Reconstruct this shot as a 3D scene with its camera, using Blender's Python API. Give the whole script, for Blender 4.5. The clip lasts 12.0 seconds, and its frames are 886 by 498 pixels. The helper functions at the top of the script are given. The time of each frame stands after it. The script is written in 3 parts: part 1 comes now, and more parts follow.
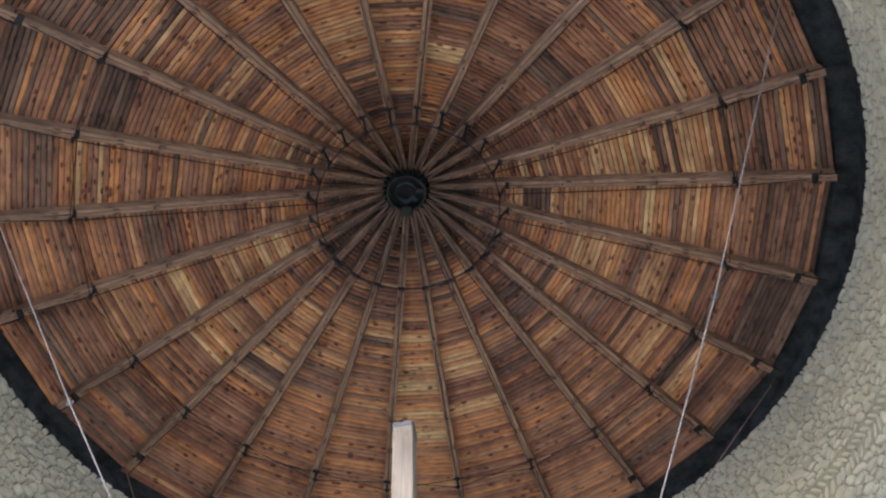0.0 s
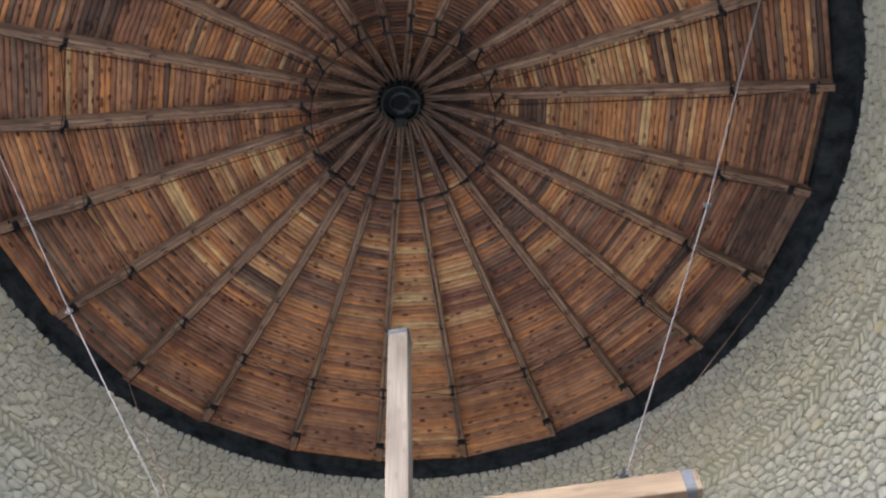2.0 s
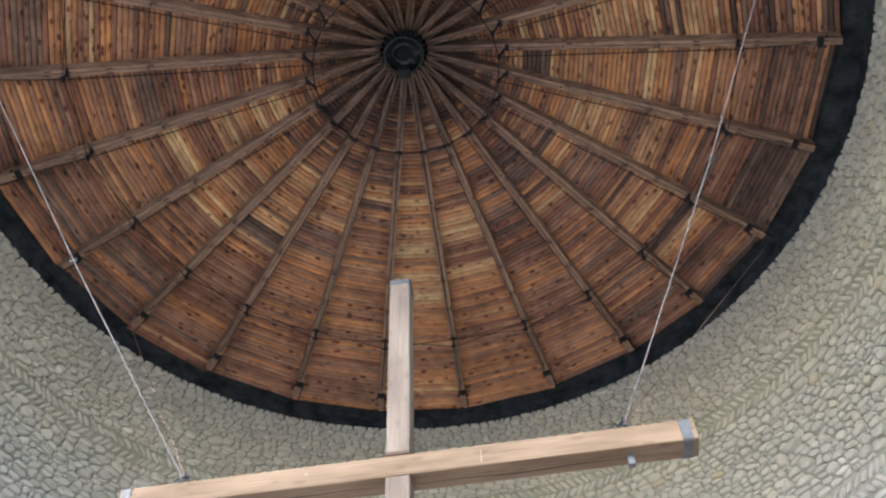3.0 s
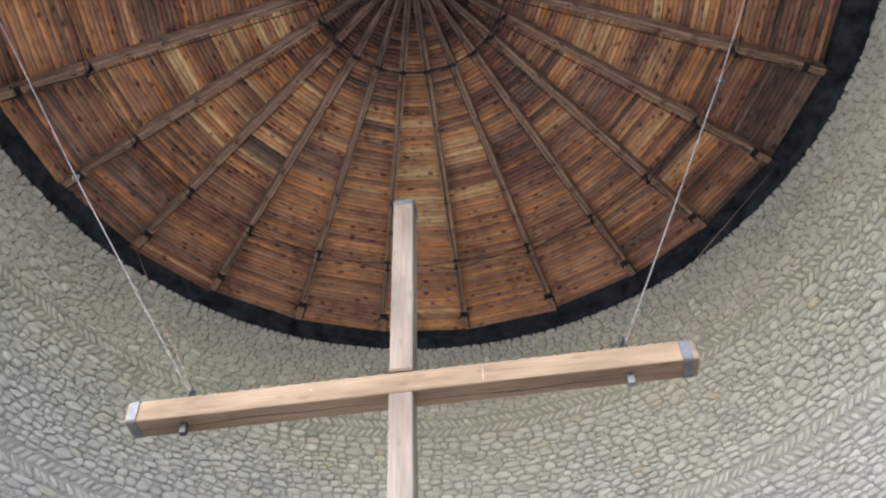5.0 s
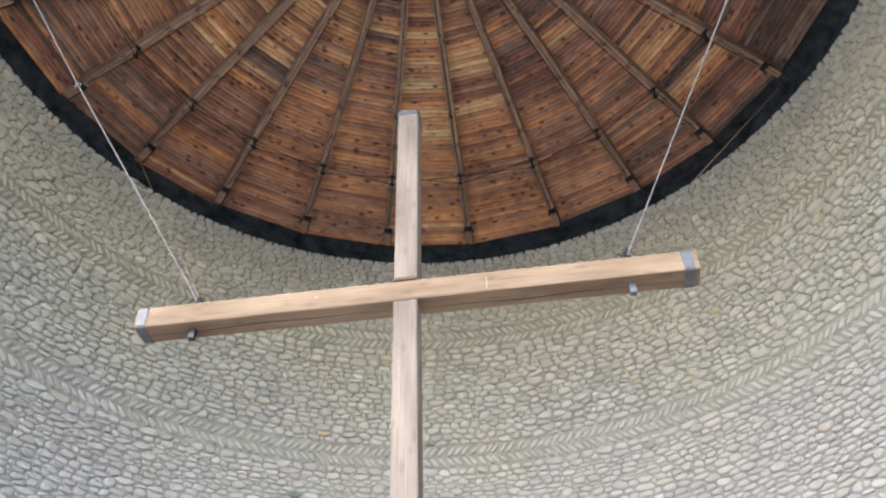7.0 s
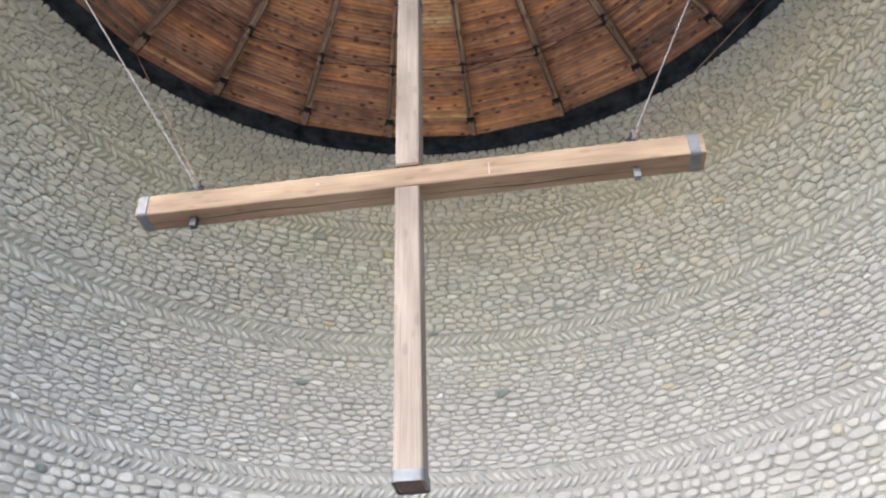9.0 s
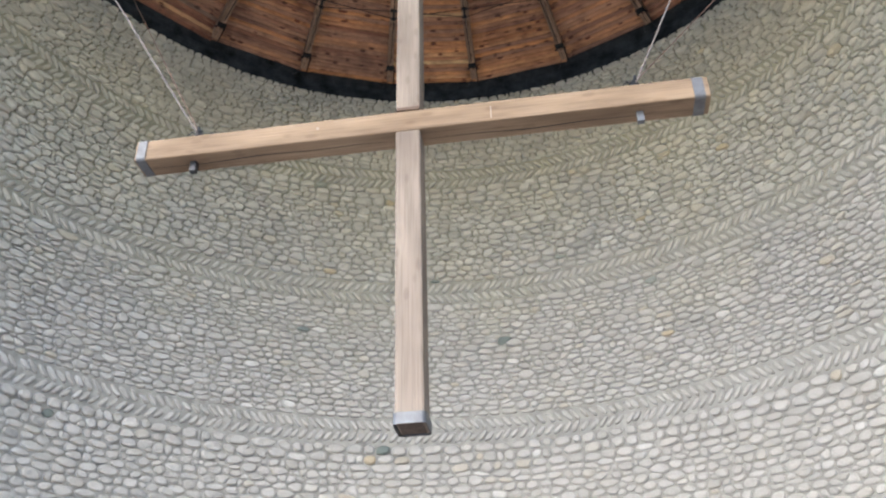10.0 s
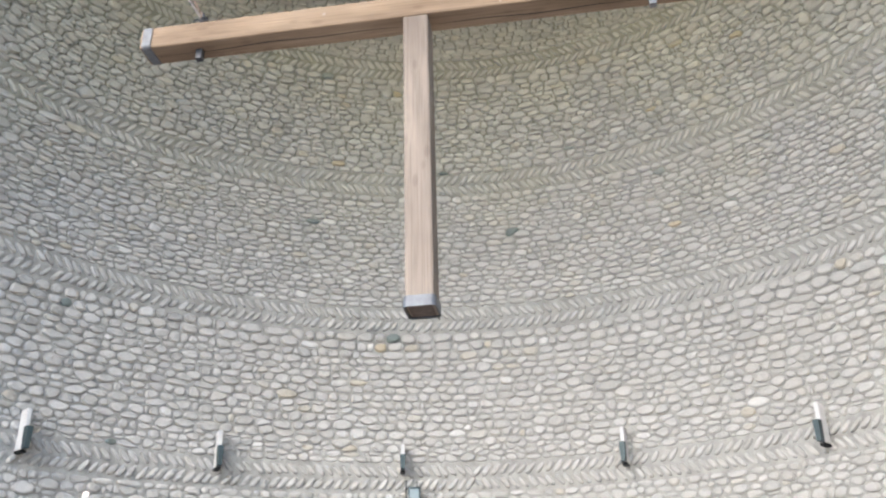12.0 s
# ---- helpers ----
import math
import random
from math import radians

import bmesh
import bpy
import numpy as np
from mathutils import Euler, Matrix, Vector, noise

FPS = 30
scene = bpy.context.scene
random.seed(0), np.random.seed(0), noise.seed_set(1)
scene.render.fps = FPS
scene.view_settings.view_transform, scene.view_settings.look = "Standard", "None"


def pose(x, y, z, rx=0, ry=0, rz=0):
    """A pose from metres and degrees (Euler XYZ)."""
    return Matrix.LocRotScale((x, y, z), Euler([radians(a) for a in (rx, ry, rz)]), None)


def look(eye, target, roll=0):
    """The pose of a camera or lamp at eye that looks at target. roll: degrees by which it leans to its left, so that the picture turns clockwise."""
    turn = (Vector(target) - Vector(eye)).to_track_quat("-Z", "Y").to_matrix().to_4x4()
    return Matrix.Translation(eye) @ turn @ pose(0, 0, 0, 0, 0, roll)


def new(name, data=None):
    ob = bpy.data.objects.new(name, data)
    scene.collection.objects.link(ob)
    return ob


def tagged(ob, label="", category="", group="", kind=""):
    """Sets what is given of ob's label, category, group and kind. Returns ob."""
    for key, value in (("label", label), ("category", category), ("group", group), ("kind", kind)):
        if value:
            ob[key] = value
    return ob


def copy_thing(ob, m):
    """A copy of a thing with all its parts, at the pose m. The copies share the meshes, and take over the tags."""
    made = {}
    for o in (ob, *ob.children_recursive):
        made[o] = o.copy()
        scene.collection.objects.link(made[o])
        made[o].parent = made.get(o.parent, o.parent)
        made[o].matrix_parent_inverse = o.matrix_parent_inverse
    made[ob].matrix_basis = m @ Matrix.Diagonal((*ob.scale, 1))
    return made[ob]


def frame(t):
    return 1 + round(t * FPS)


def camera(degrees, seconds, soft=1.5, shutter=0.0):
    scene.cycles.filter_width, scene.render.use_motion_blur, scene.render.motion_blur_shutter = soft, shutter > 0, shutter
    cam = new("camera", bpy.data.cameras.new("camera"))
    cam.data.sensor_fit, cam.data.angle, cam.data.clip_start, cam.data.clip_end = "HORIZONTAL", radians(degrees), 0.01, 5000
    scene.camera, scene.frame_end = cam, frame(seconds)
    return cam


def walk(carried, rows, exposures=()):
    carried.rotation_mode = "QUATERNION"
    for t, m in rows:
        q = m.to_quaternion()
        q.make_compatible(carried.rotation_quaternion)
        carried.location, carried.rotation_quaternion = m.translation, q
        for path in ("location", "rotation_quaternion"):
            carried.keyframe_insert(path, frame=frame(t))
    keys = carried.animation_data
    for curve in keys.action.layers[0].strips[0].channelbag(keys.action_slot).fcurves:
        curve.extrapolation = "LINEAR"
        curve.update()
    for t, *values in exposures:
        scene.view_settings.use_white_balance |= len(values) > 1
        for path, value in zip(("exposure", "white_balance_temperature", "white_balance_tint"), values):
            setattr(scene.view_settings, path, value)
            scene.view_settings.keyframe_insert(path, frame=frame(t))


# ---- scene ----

# camera
cam = camera(54.3, 12.0, soft=2.25)
PATH = [
    # seconds, x, y, z, pitch, yaw, roll
    (0.0, -0.004, -4.627, 1.628, 61.58, -4.84, -4.19),
    (0.5, -0.000, -4.616, 1.618, 60.32, -4.77, -4.26),
    (1.0, 0.003, -4.607, 1.606, 58.94, -4.76, -4.27),
    (1.5, 0.005, -4.598, 1.592, 57.50, -4.75, -4.21),
    (2.0, 0.008, -4.590, 1.576, 56.04, -4.60, -3.97),
    (2.5, 0.008, -4.587, 1.558, 54.50, -4.34, -3.62),
    (3.0, 0.007, -4.586, 1.551, 53.00, -4.03, -3.09),
    (5.0, -0.005, -4.553, 1.542, 48.02, -3.46, -2.11),
    (5.5, -0.008, -4.548, 1.531, 46.82, -3.30, -1.93),
    (6.0, -0.010, -4.541, 1.517, 45.59, -3.12, -1.82),
    (6.5, -0.008, -4.533, 1.501, 44.22, -2.94, -1.60),
    (7.0, -0.010, -4.523, 1.486, 42.65, -2.87, -1.33),
    (9.0, -0.001, -4.446, 1.461, 35.81, -2.39, -1.36),
    (9.5, 0.000, -4.429, 1.455, 34.14, -2.28, -1.30),
    (10.0, 0.001, -4.414, 1.447, 32.49, -2.18, -1.24),
    (10.5, -0.002, -4.408, 1.435, 30.91, -2.07, -1.22),
    (11.0, -0.005, -4.408, 1.418, 29.33, -1.94, -1.18),
    (11.5, -0.006, -4.419, 1.396, 27.64, -1.72, -1.13),
    (12.0, -0.005, -4.427, 1.375, 25.65, -1.42, -1.06),
]
walk(cam, [(t, pose(px, py, pz, 90 + pitch, 0, yaw) @ pose(0, 0, 0, 0, 0, roll))
           for t, px, py, pz, pitch, yaw, roll in PATH],
     exposures=[(0.0, 2.38, 6240, 8), (3.0, 2.38, 6240, 8), (7.0, 2.46, 6310, 8.5), (9.5, 2.41, 6380, 8.5), (10.0, 2.17, 6390, 7.5),
                (10.5, 2.20, 6400, 7.5), (12.0, 2.14, 6420, 7.5)])

# world and light
world = bpy.data.worlds.new("sky")
scene.world = world
world.use_nodes = True
wn = world.node_tree
sky = wn.nodes.new("ShaderNodeTexSky")
sky.sky_type = "NISHITA"
sky.sun_disc = False
sky.sun_elevation, sky.sun_rotation = radians(37), radians(214)
sky.air_density, sky.dust_density = 1.0, 1.7
wn.nodes["Background"].inputs["Strength"].default_value = 0.15
wn.links.new(sky.outputs[0], wn.nodes["Background"].inputs[0])

# hazy bright sky low behind, coming in through the great opening at the back
sun = bpy.data.lights.new("sun", "SUN")
sun.energy, sun.angle, sun.color = 0.18, radians(45), (0.99, 0.985, 0.985)
sun_ob = new("sun", sun)
sun_ob.matrix_world = look((-12, -18, 16.5), (0, 0, 0))

# ---- materials ----
def material(name):
    m = bpy.data.materials.new(name)
    m.use_nodes = True
    return m, m.node_tree, m.node_tree.nodes["Principled BSDF"]


def node(nt, kind, **props):
    n = nt.nodes.new(kind)
    for key, value in props.items():
        n.inputs[key.replace("_", " ")].default_value = value
    return n


def ramp(nt, source, stops):
    r = nt.nodes.new("ShaderNodeValToRGB")
    e = r.color_ramp.elements
    while len(e) < len(stops):
        e.new(0.5)
    for el, (p, c) in zip(e, stops):
        el.position, el.color = p, (*c, 1)
    nt.links.new(source, r.inputs[0])
    return r.outputs[0]


def mixed(nt, mode, factor, a, b):
    m = nt.nodes.new("ShaderNodeMix")
    m.data_type, m.blend_type = "RGBA", mode
    for v, i in ((factor, 0), (a, 6), (b, 7)):
        if hasattr(v, "is_linked"):
            nt.links.new(v, m.inputs[i])
        else:
            m.inputs[i].default_value = v if i == 0 else (*v, 1)
    return m.outputs[2]


def bumped(nt, bsdf, height, strength, distance):
    b = nt.nodes.new("ShaderNodeBump")
    b.inputs["Strength"].default_value, b.inputs["Distance"].default_value = strength, distance
    nt.links.new(height, b.inputs["Height"])
    nt.links.new(b.outputs[0], bsdf.inputs["Normal"])


def coords(nt, kind="Object", scale=(1, 1, 1), attribute=None):
    if attribute:
        c = nt.nodes.new("ShaderNodeUVMap")
        c.uv_map = attribute
        out = c.outputs[0]
    else:
        out = nt.nodes.new("ShaderNodeTexCoord").outputs[kind]
    m = nt.nodes.new("ShaderNodeMapping")
    m.inputs["Scale"].default_value = scale
    nt.links.new(out, m.inputs[0])
    return m.outputs[0]


def noise_of(nt, vector, scale, detail=4.0, rough=0.55):
    n = node(nt, "ShaderNodeTexNoise", Scale=scale, Detail=detail, Roughness=rough)
    nt.links.new(vector, n.inputs["Vector"])
    return n.outputs[0]


def attribute_of(nt, name):
    a = nt.nodes.new("ShaderNodeAttribute")
    a.attribute_name = name
    return a.outputs["Fac"]


def hub_dark(nt, col, amount):
    """Darker, uneven colour on the timber round the hub, fading out along the slope."""
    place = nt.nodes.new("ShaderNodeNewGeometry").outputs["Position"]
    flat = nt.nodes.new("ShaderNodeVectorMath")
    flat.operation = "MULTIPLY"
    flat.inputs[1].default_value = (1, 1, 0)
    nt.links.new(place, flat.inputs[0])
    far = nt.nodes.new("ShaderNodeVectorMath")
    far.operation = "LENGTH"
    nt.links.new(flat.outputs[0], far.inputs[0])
    uneven = noise_of(nt, place, 2.2, 7.0, 0.7)
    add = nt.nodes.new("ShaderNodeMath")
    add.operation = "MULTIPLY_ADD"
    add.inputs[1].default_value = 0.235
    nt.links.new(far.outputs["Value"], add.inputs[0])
    nt.links.new(uneven, add.inputs[2])
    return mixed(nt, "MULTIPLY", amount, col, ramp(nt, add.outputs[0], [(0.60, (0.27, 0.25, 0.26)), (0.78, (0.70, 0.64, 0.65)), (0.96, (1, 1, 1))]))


def timber(name, stops, grain=(0.9, 30, 30), rough=0.65, tone=False, knots=0.5, stain=0.0):
    """Sawn wood. The grain runs along u of the UV map, in metres."""
    m, nt, b = material(name)
    fibre = noise_of(nt, coords(nt, scale=(grain[0], grain[1], 1), attribute="grain"), 4.0, 6.0, 0.65)
    broad = noise_of(nt, coords(nt, scale=(0.8, 3, 1), attribute="grain"), 1.3, 3.0)
    if tone:
        base = ramp(nt, attribute_of(nt, "tone"), stops)
    else:
        base = ramp(nt, broad, stops)
    col = mixed(nt, "MULTIPLY", 0.8, base, ramp(nt, fibre, [(0.25, (0.42, 0.38, 0.35)), (0.5, (0.9, 0.88, 0.85)), (0.75, (1.15, 1.12, 1.1))]))
    col = mixed(nt, "MULTIPLY", 0.7, col, ramp(nt, broad, [(0.3, (0.6, 0.58, 0.58)), (0.7, (1.1, 1.1, 1.1))]))
    if knots:
        vor = node(nt, "ShaderNodeTexVoronoi", Scale=1.0)
        nt.links.new(coords(nt, scale=(6.0, 15.0, 1), attribute="grain"), vor.inputs["Vector"])
        spot = ramp(nt, vor.outputs["Distance"], [(0.0, (0.14, 0.07, 0.05)), (0.20, (0.25, 0.13, 0.09)), (0.30, (1, 1, 1))])
        some = ramp(nt, vor.outputs["Color"], [(0.34, (0, 0, 0)), (0.38, (knots, knots, knots))])
        col = mixed(nt, "MULTIPLY", some, col, spot)
    if stain:
        mottle = noise_of(nt, coords(nt, scale=(5, 16, 1), attribute="grain"), 1.0, 4.0, 0.6)
        col = mixed(nt, "MULTIPLY", 0.75, col, ramp(nt, mottle, [(0.32, (0.52, 0.44, 0.38)), (0.5, (0.95, 0.93, 0.9)), (0.68, (1.25, 1.22, 1.15))]))
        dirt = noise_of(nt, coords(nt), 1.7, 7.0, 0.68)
        col = hub_dark(nt, col, 0.85)
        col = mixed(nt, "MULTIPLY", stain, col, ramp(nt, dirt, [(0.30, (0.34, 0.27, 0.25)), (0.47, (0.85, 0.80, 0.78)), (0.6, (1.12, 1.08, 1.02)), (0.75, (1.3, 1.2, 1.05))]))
    nt.links.new(col, b.inputs["Base Color"])
    b.inputs["Roughness"].default_value = rough
    bumped(nt, b, fibre, 0.35, 0.004)
    return m


# the default tint also brightens the upper stones, in place of light
def height_tint(nt, col, amount, upper_tint=(1.15, 1.125, 0.95), lower_tint=(1.0, 0.997, 1.0)):
    """A greenish tint that grows stronger, in uneven patches, up the wall."""
    sep = nt.nodes.new("ShaderNodeSeparateXYZ")
    nt.links.new(coords(nt), sep.inputs[0])
    patch = noise_of(nt, coords(nt), 0.8, 6.0, 0.65)
    add = nt.nodes.new("ShaderNodeMath")
    add.operation = "MULTIPLY_ADD"
    add.inputs[1].default_value = 0.08
    weak = nt.nodes.new("ShaderNodeMath")
    weak.operation = "MULTIPLY"
    weak.inputs[1].default_value = 0.35
    nt.links.new(patch, weak.inputs[0])
    nt.links.new(sep.outputs[2], add.inputs[0])
    nt.links.new(weak.outputs[0], add.inputs[2])
    return mixed(nt, "MULTIPLY", amount, col, ramp(nt, add.outputs[0], [(0.49, lower_tint), (0.63, (1.0, 0.997, 1.0)), (0.90, upper_tint)]))


def stone_mat():
    m, nt, b = material("river_cobble")
    tone = attribute_of(nt, "tone")
    base = ramp(nt, tone, [(0.0, (0.17, 0.20, 0.20)), (0.05, (0.24, 0.28, 0.27)), (0.12, (0.465, 0.455, 0.445)),
                           (0.45, (0.525, 0.513, 0.504)), (0.8, (0.566, 0.555, 0.55)), (0.90, (0.52, 0.49, 0.44)),
                           (0.97, (0.54, 0.46, 0.34)), (1.0, (0.66, 0.65, 0.645))])
    n1 = noise_of(nt, coords(nt), 7.0, 5.0)
    n2 = noise_of(nt, coords(nt), 90.0, 4.0, 0.7)
    col = mixed(nt, "MULTIPLY", 0.38, base, ramp(nt, n1, [(0.3, (0.72, 0.74, 0.72)), (0.7, (1.12, 1.11, 1.08))]))
    col = mixed(nt, "MULTIPLY", 0.38, col, ramp(nt, n2, [(0.3, (0.7, 0.7, 0.7)), (0.65, (1.1, 1.1, 1.1))]))
    col = height_tint(nt, col, 1.0)
    nt.links.new(col, b.inputs["Base Color"])
    b.inputs["Roughness"].default_value = 0.85
    n3 = noise_of(nt, coords(nt), 28.0, 5.0, 0.65)
    rough_mix = nt.nodes.new("ShaderNodeMath")
    rough_mix.operation = "MULTIPLY_ADD"
    rough_mix.inputs[1].default_value = 2.2
    nt.links.new(n3, rough_mix.inputs[0])
    nt.links.new(n2, rough_mix.inputs[2])
    bumped(nt, b, rough_mix.outputs[0], 0.8, 0.011)
    return m


def plain(name, colour, rough=0.7, metal=0.0, vary=0.35, scale=12.0, bump=0.15, green=None):
    m, nt, b = material(name)
    n1 = noise_of(nt, coords(nt), scale, 6.0, 0.6)
    n2 = noise_of(nt, coords(nt), scale * 9, 3.0, 0.6)
    lo, hi = tuple(c * (1 - vary) for c in colour), tuple(min(1, c * (1 + vary)) for c in colour)
    col = ramp(nt, n1, [(0.3, lo), (0.7, hi)])
    col = mixed(nt, "MULTIPLY", vary, col, ramp(nt, n2, [(0.35, (0.7, 0.7, 0.7)), (0.65, (1.1, 1.1, 1.1))]))
    if green:
        col = height_tint(nt, col, 1.0, green, (1.08, 1.075, 1.09))
    nt.links.new(col, b.inputs["Base Color"])
    b.inputs["Roughness"].default_value, b.inputs["Metallic"].default_value = rough, metal
    bumped(nt, b, n2, bump, 0.004)
    return m


M_COBBLE = stone_mat()
M_MORTAR = plain("lime_mortar", (0.335, 0.328, 0.31), 0.95, vary=0.25, scale=9.0, bump=0.5, green=(1.02, 1.0, 0.80))
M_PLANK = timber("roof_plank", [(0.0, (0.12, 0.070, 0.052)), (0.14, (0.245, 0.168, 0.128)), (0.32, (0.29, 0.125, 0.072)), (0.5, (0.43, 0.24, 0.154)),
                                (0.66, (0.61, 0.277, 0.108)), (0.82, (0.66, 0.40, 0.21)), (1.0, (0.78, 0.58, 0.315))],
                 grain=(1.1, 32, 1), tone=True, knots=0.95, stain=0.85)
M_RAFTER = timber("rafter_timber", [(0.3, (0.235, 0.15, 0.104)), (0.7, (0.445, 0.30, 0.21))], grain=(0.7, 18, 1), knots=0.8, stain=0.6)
M_BAR = timber("bar_timber", [(0.3, (0.255, 0.175, 0.115)), (0.7, (0.335, 0.245, 0.172))], grain=(0.5, 22, 1), rough=0.65, knots=0.2)
M_CROSS = timber("cross_timber", [(0.3, (0.222, 0.176, 0.145)), (0.7, (0.282, 0.232, 0.196))], grain=(0.5, 22, 1), rough=0.65, knots=0.2)
M_CROSS.node_tree.nodes["Principled BSDF"].inputs["Specular IOR Level"].default_value = 0.4
M_BAR.node_tree.nodes["Principled BSDF"].inputs["Specular IOR Level"].default_value = 0.25
M_IRON = plain("black_iron", (0.027, 0.028, 0.030), 0.6, 0.6)
M_TAR = plain("tarred_eave", (0.029, 0.033, 0.036), 0.85, vary=0.7, scale=5, bump=0.6)
for _m in (M_IRON, M_TAR):
    _m.node_tree.nodes["Principled BSDF"].inputs["Specular IOR Level"].default_value = 0.12
M_HUB = plain("dark_green_steel", (0.013, 0.021, 0.021), 0.5, 0.4, vary=0.95, scale=8)
M_STEEL = plain("zinc_steel", (0.14, 0.145, 0.16), 0.55, 0.6, vary=0.3)
M_DULL = plain("dull_steel", (0.055, 0.057, 0.065), 0.5, 0.7, vary=0.3)
M_ROPE = plain("steel_rope", (0.205, 0.175, 0.172), 0.7, 0.0, vary=0.2, scale=40)
M_CORD = plain("hemp_cord", (0.24, 0.15, 0.12), 0.9, vary=0.2, scale=40)
M_CHALK = plain("chalky_paint", (0.33, 0.27, 0.23), 0.9, vary=0.2)
M_WHITE = plain("white_enamel", (0.64, 0.63, 0.64), 0.5, vary=0.08)
M_DARKBOX = plain("slate_blue_metal", (0.06, 0.085, 0.095), 0.5, 0.4, vary=0.2)
M_FLOOR = plain("floor_stone", (0.27, 0.23, 0.193), 0.6, vary=0.2, scale=3)
M_GROUND = plain("pale_gravel", (0.50, 0.48, 0.44), 0.95, vary=0.25, scale=0.6)
M_LAMP, _nt, _b = material("lamp_glow")
_b.inputs["Emission Color"].default_value, _b.inputs["Emission Strength"].default_value = (1.0, 0.72, 0.62, 1), 0.3


# ---- mesh helpers ----
def mesh_from(name, verts, faces, mats, smooth=False, tone=None, uv=None):
    me = bpy.data.meshes.new(name)
    me.from_pydata(verts, [], faces)
    for mt in mats if isinstance(mats, (list, tuple)) else [mats]:
        me.materials.append(mt)
    if smooth:
        me.polygons.foreach_set("use_smooth", [True] * len(me.polygons))
    if tone is not None:
        a = me.attributes.new("tone", "FLOAT", "FACE")
        a.data.foreach_set("value", tone)
    if uv is not None:
        layer = me.uv_layers.new(name="grain")
        layer.data.foreach_set("uv", np.asarray(uv, dtype=np.float32).ravel())
    me.update()
    return me


def part(name, bm, mat, parent=None, label="", smooth=False):
    me = bpy.data.meshes.new(name)
    bmesh.ops.recalc_face_normals(bm, faces=bm.faces)
    bm.to_mesh(me)
    bm.free()
    me.materials.append(mat)
    if smooth:
        me.polygons.foreach_set("use_smooth", [True] * len(me.polygons))
    ob = new(name, me)
    if parent:
        ob.parent = parent
    if label:
        tagged(ob, label)
    return ob


def grain_uv(bm, axis, off=0.0):
    """UVs in metres with u along the given axis."""
    layer = bm.loops.layers.uv.new("grain")
    a, b = [i for i in range(3) if i != axis]
    for f in bm.faces:
        n = f.normal
        across = a if abs(n[b]) > abs(n[a]) else b
        for l in f.loops:
            l[layer].uv = (l.vert.co[axis] + off, l.vert.co[across] + off * 0.37 + 0.7 * across)


def box(bm, lo, hi, bevel=0.0, m=None):
    r = bmesh.ops.create_cube(bm, size=1)
    vs = r["verts"]
    for v in vs:
        v.co = Vector([lo[i] + (v.co[i] + 0.5) * (hi[i] - lo[i]) for i in range(3)])
    if bevel:
        es = list({e for v in vs for e in v.link_edges})
        out = bmesh.ops.bevel(bm, geom=es, offset=bevel, segments=2, affect="EDGES", profile=0.6)
        vs = list({v for f in out["faces"] for v in f.verts} | {v for v in vs if v.is_valid})
    if m:
        bmesh.ops.transform(bm, matrix=m, verts=vs)
    return vs


def tube(bm, a, b, r, seg=8, r2=None):
    a, b = Vector(a), Vector(b)
    d = b - a
    m = Matrix.Translation((a + b) / 2) @ d.to_track_quat("Z", "Y").to_matrix().to_4x4()
    return bmesh.ops.create_cone(bm, cap_ends=True, segments=seg, radius1=r, radius2=r if r2 is None else r2, depth=d.length, matrix=m)["verts"]


def ringed(bm, profile, seg, a0=0.0, a1=2 * math.pi):
    """Turn a closed profile of (r, z) about the axis."""
    full = abs(a1 - a0 - 2 * math.pi) < 1e-6
    n = seg if full else seg + 1
    rows = [[bm.verts.new((r * math.cos(a0 + (a1 - a0) * i / seg), r * math.sin(a0 + (a1 - a0) * i / seg), z)) for r, z in profile] for i in range(n)]
    k = len(profile)
    for i in range(seg):
        p, q = rows[i], rows[(i + 1) % n]
        for j in range(k):
            bm.faces.new((p[j], q[j], q[(j + 1) % k], p[(j + 1) % k]))
    if not full:
        bm.faces.new(rows[0])
        bm.faces.new(rows[-1][::-1])


# ---- plan, in metres ----
R = 5.0                      # inner face of the round wall
Z_TOP = 9.98                 # top of the wall
APEX, SLOPE = 11.88, 0.3737  # underside of the rafters: z = APEX - SLOPE * r
RAFTERS = 24
RAFTER_0 = radians(94.2)
# by how many degrees each rafter stands off its even place
UNEVEN = [0.19, 0.03, 0.27, -0.44, -0.87, 0.08, 0.27, 0.04, -0.33, 0.2, -0.3, 0.1, 0.3, -0.2, 0.0,
          -0.95, -0.62, -0.63, 0.44, 0.99, 0.75, -0.04, -0.15, 0.56]
TURN = [94.2 + 15 * i + UNEVEN[i] for i in range(RAFTERS)]
BANDS = [1.38, 3.18, 4.98, 6.78, 8.55]
BAND_H = 0.142
OPEN_A0, OPEN_A1, OPEN_Z = radians(-178), radians(-46), 9.9   # great opening behind
SEAM = radians(-100) * R                                        # where the courses of the wall begin and end
SIDE_A0, SIDE_Z = radians(-200), 7.0                           # it runs on round the flank, lower

# ---- setting ----
bm = bmesh.new()
bmesh.ops.create_circle(bm, cap_ends=True, radius=900, segments=64, matrix=Matrix.Translation((0, 0, -0.12)))
tagged(part("ground", bm, M_GROUND), "pale gravel ground around the round building", "ground", kind="structure")
bm = bmesh.new()
ringed(bm, [(0.02, 0), (5.75, 0), (5.75, -0.14), (0.02, -0.14)], 96)
tagged(part("floor", bm, M_FLOOR), "dark brown floor of the round chapel", "floor", kind="structure")

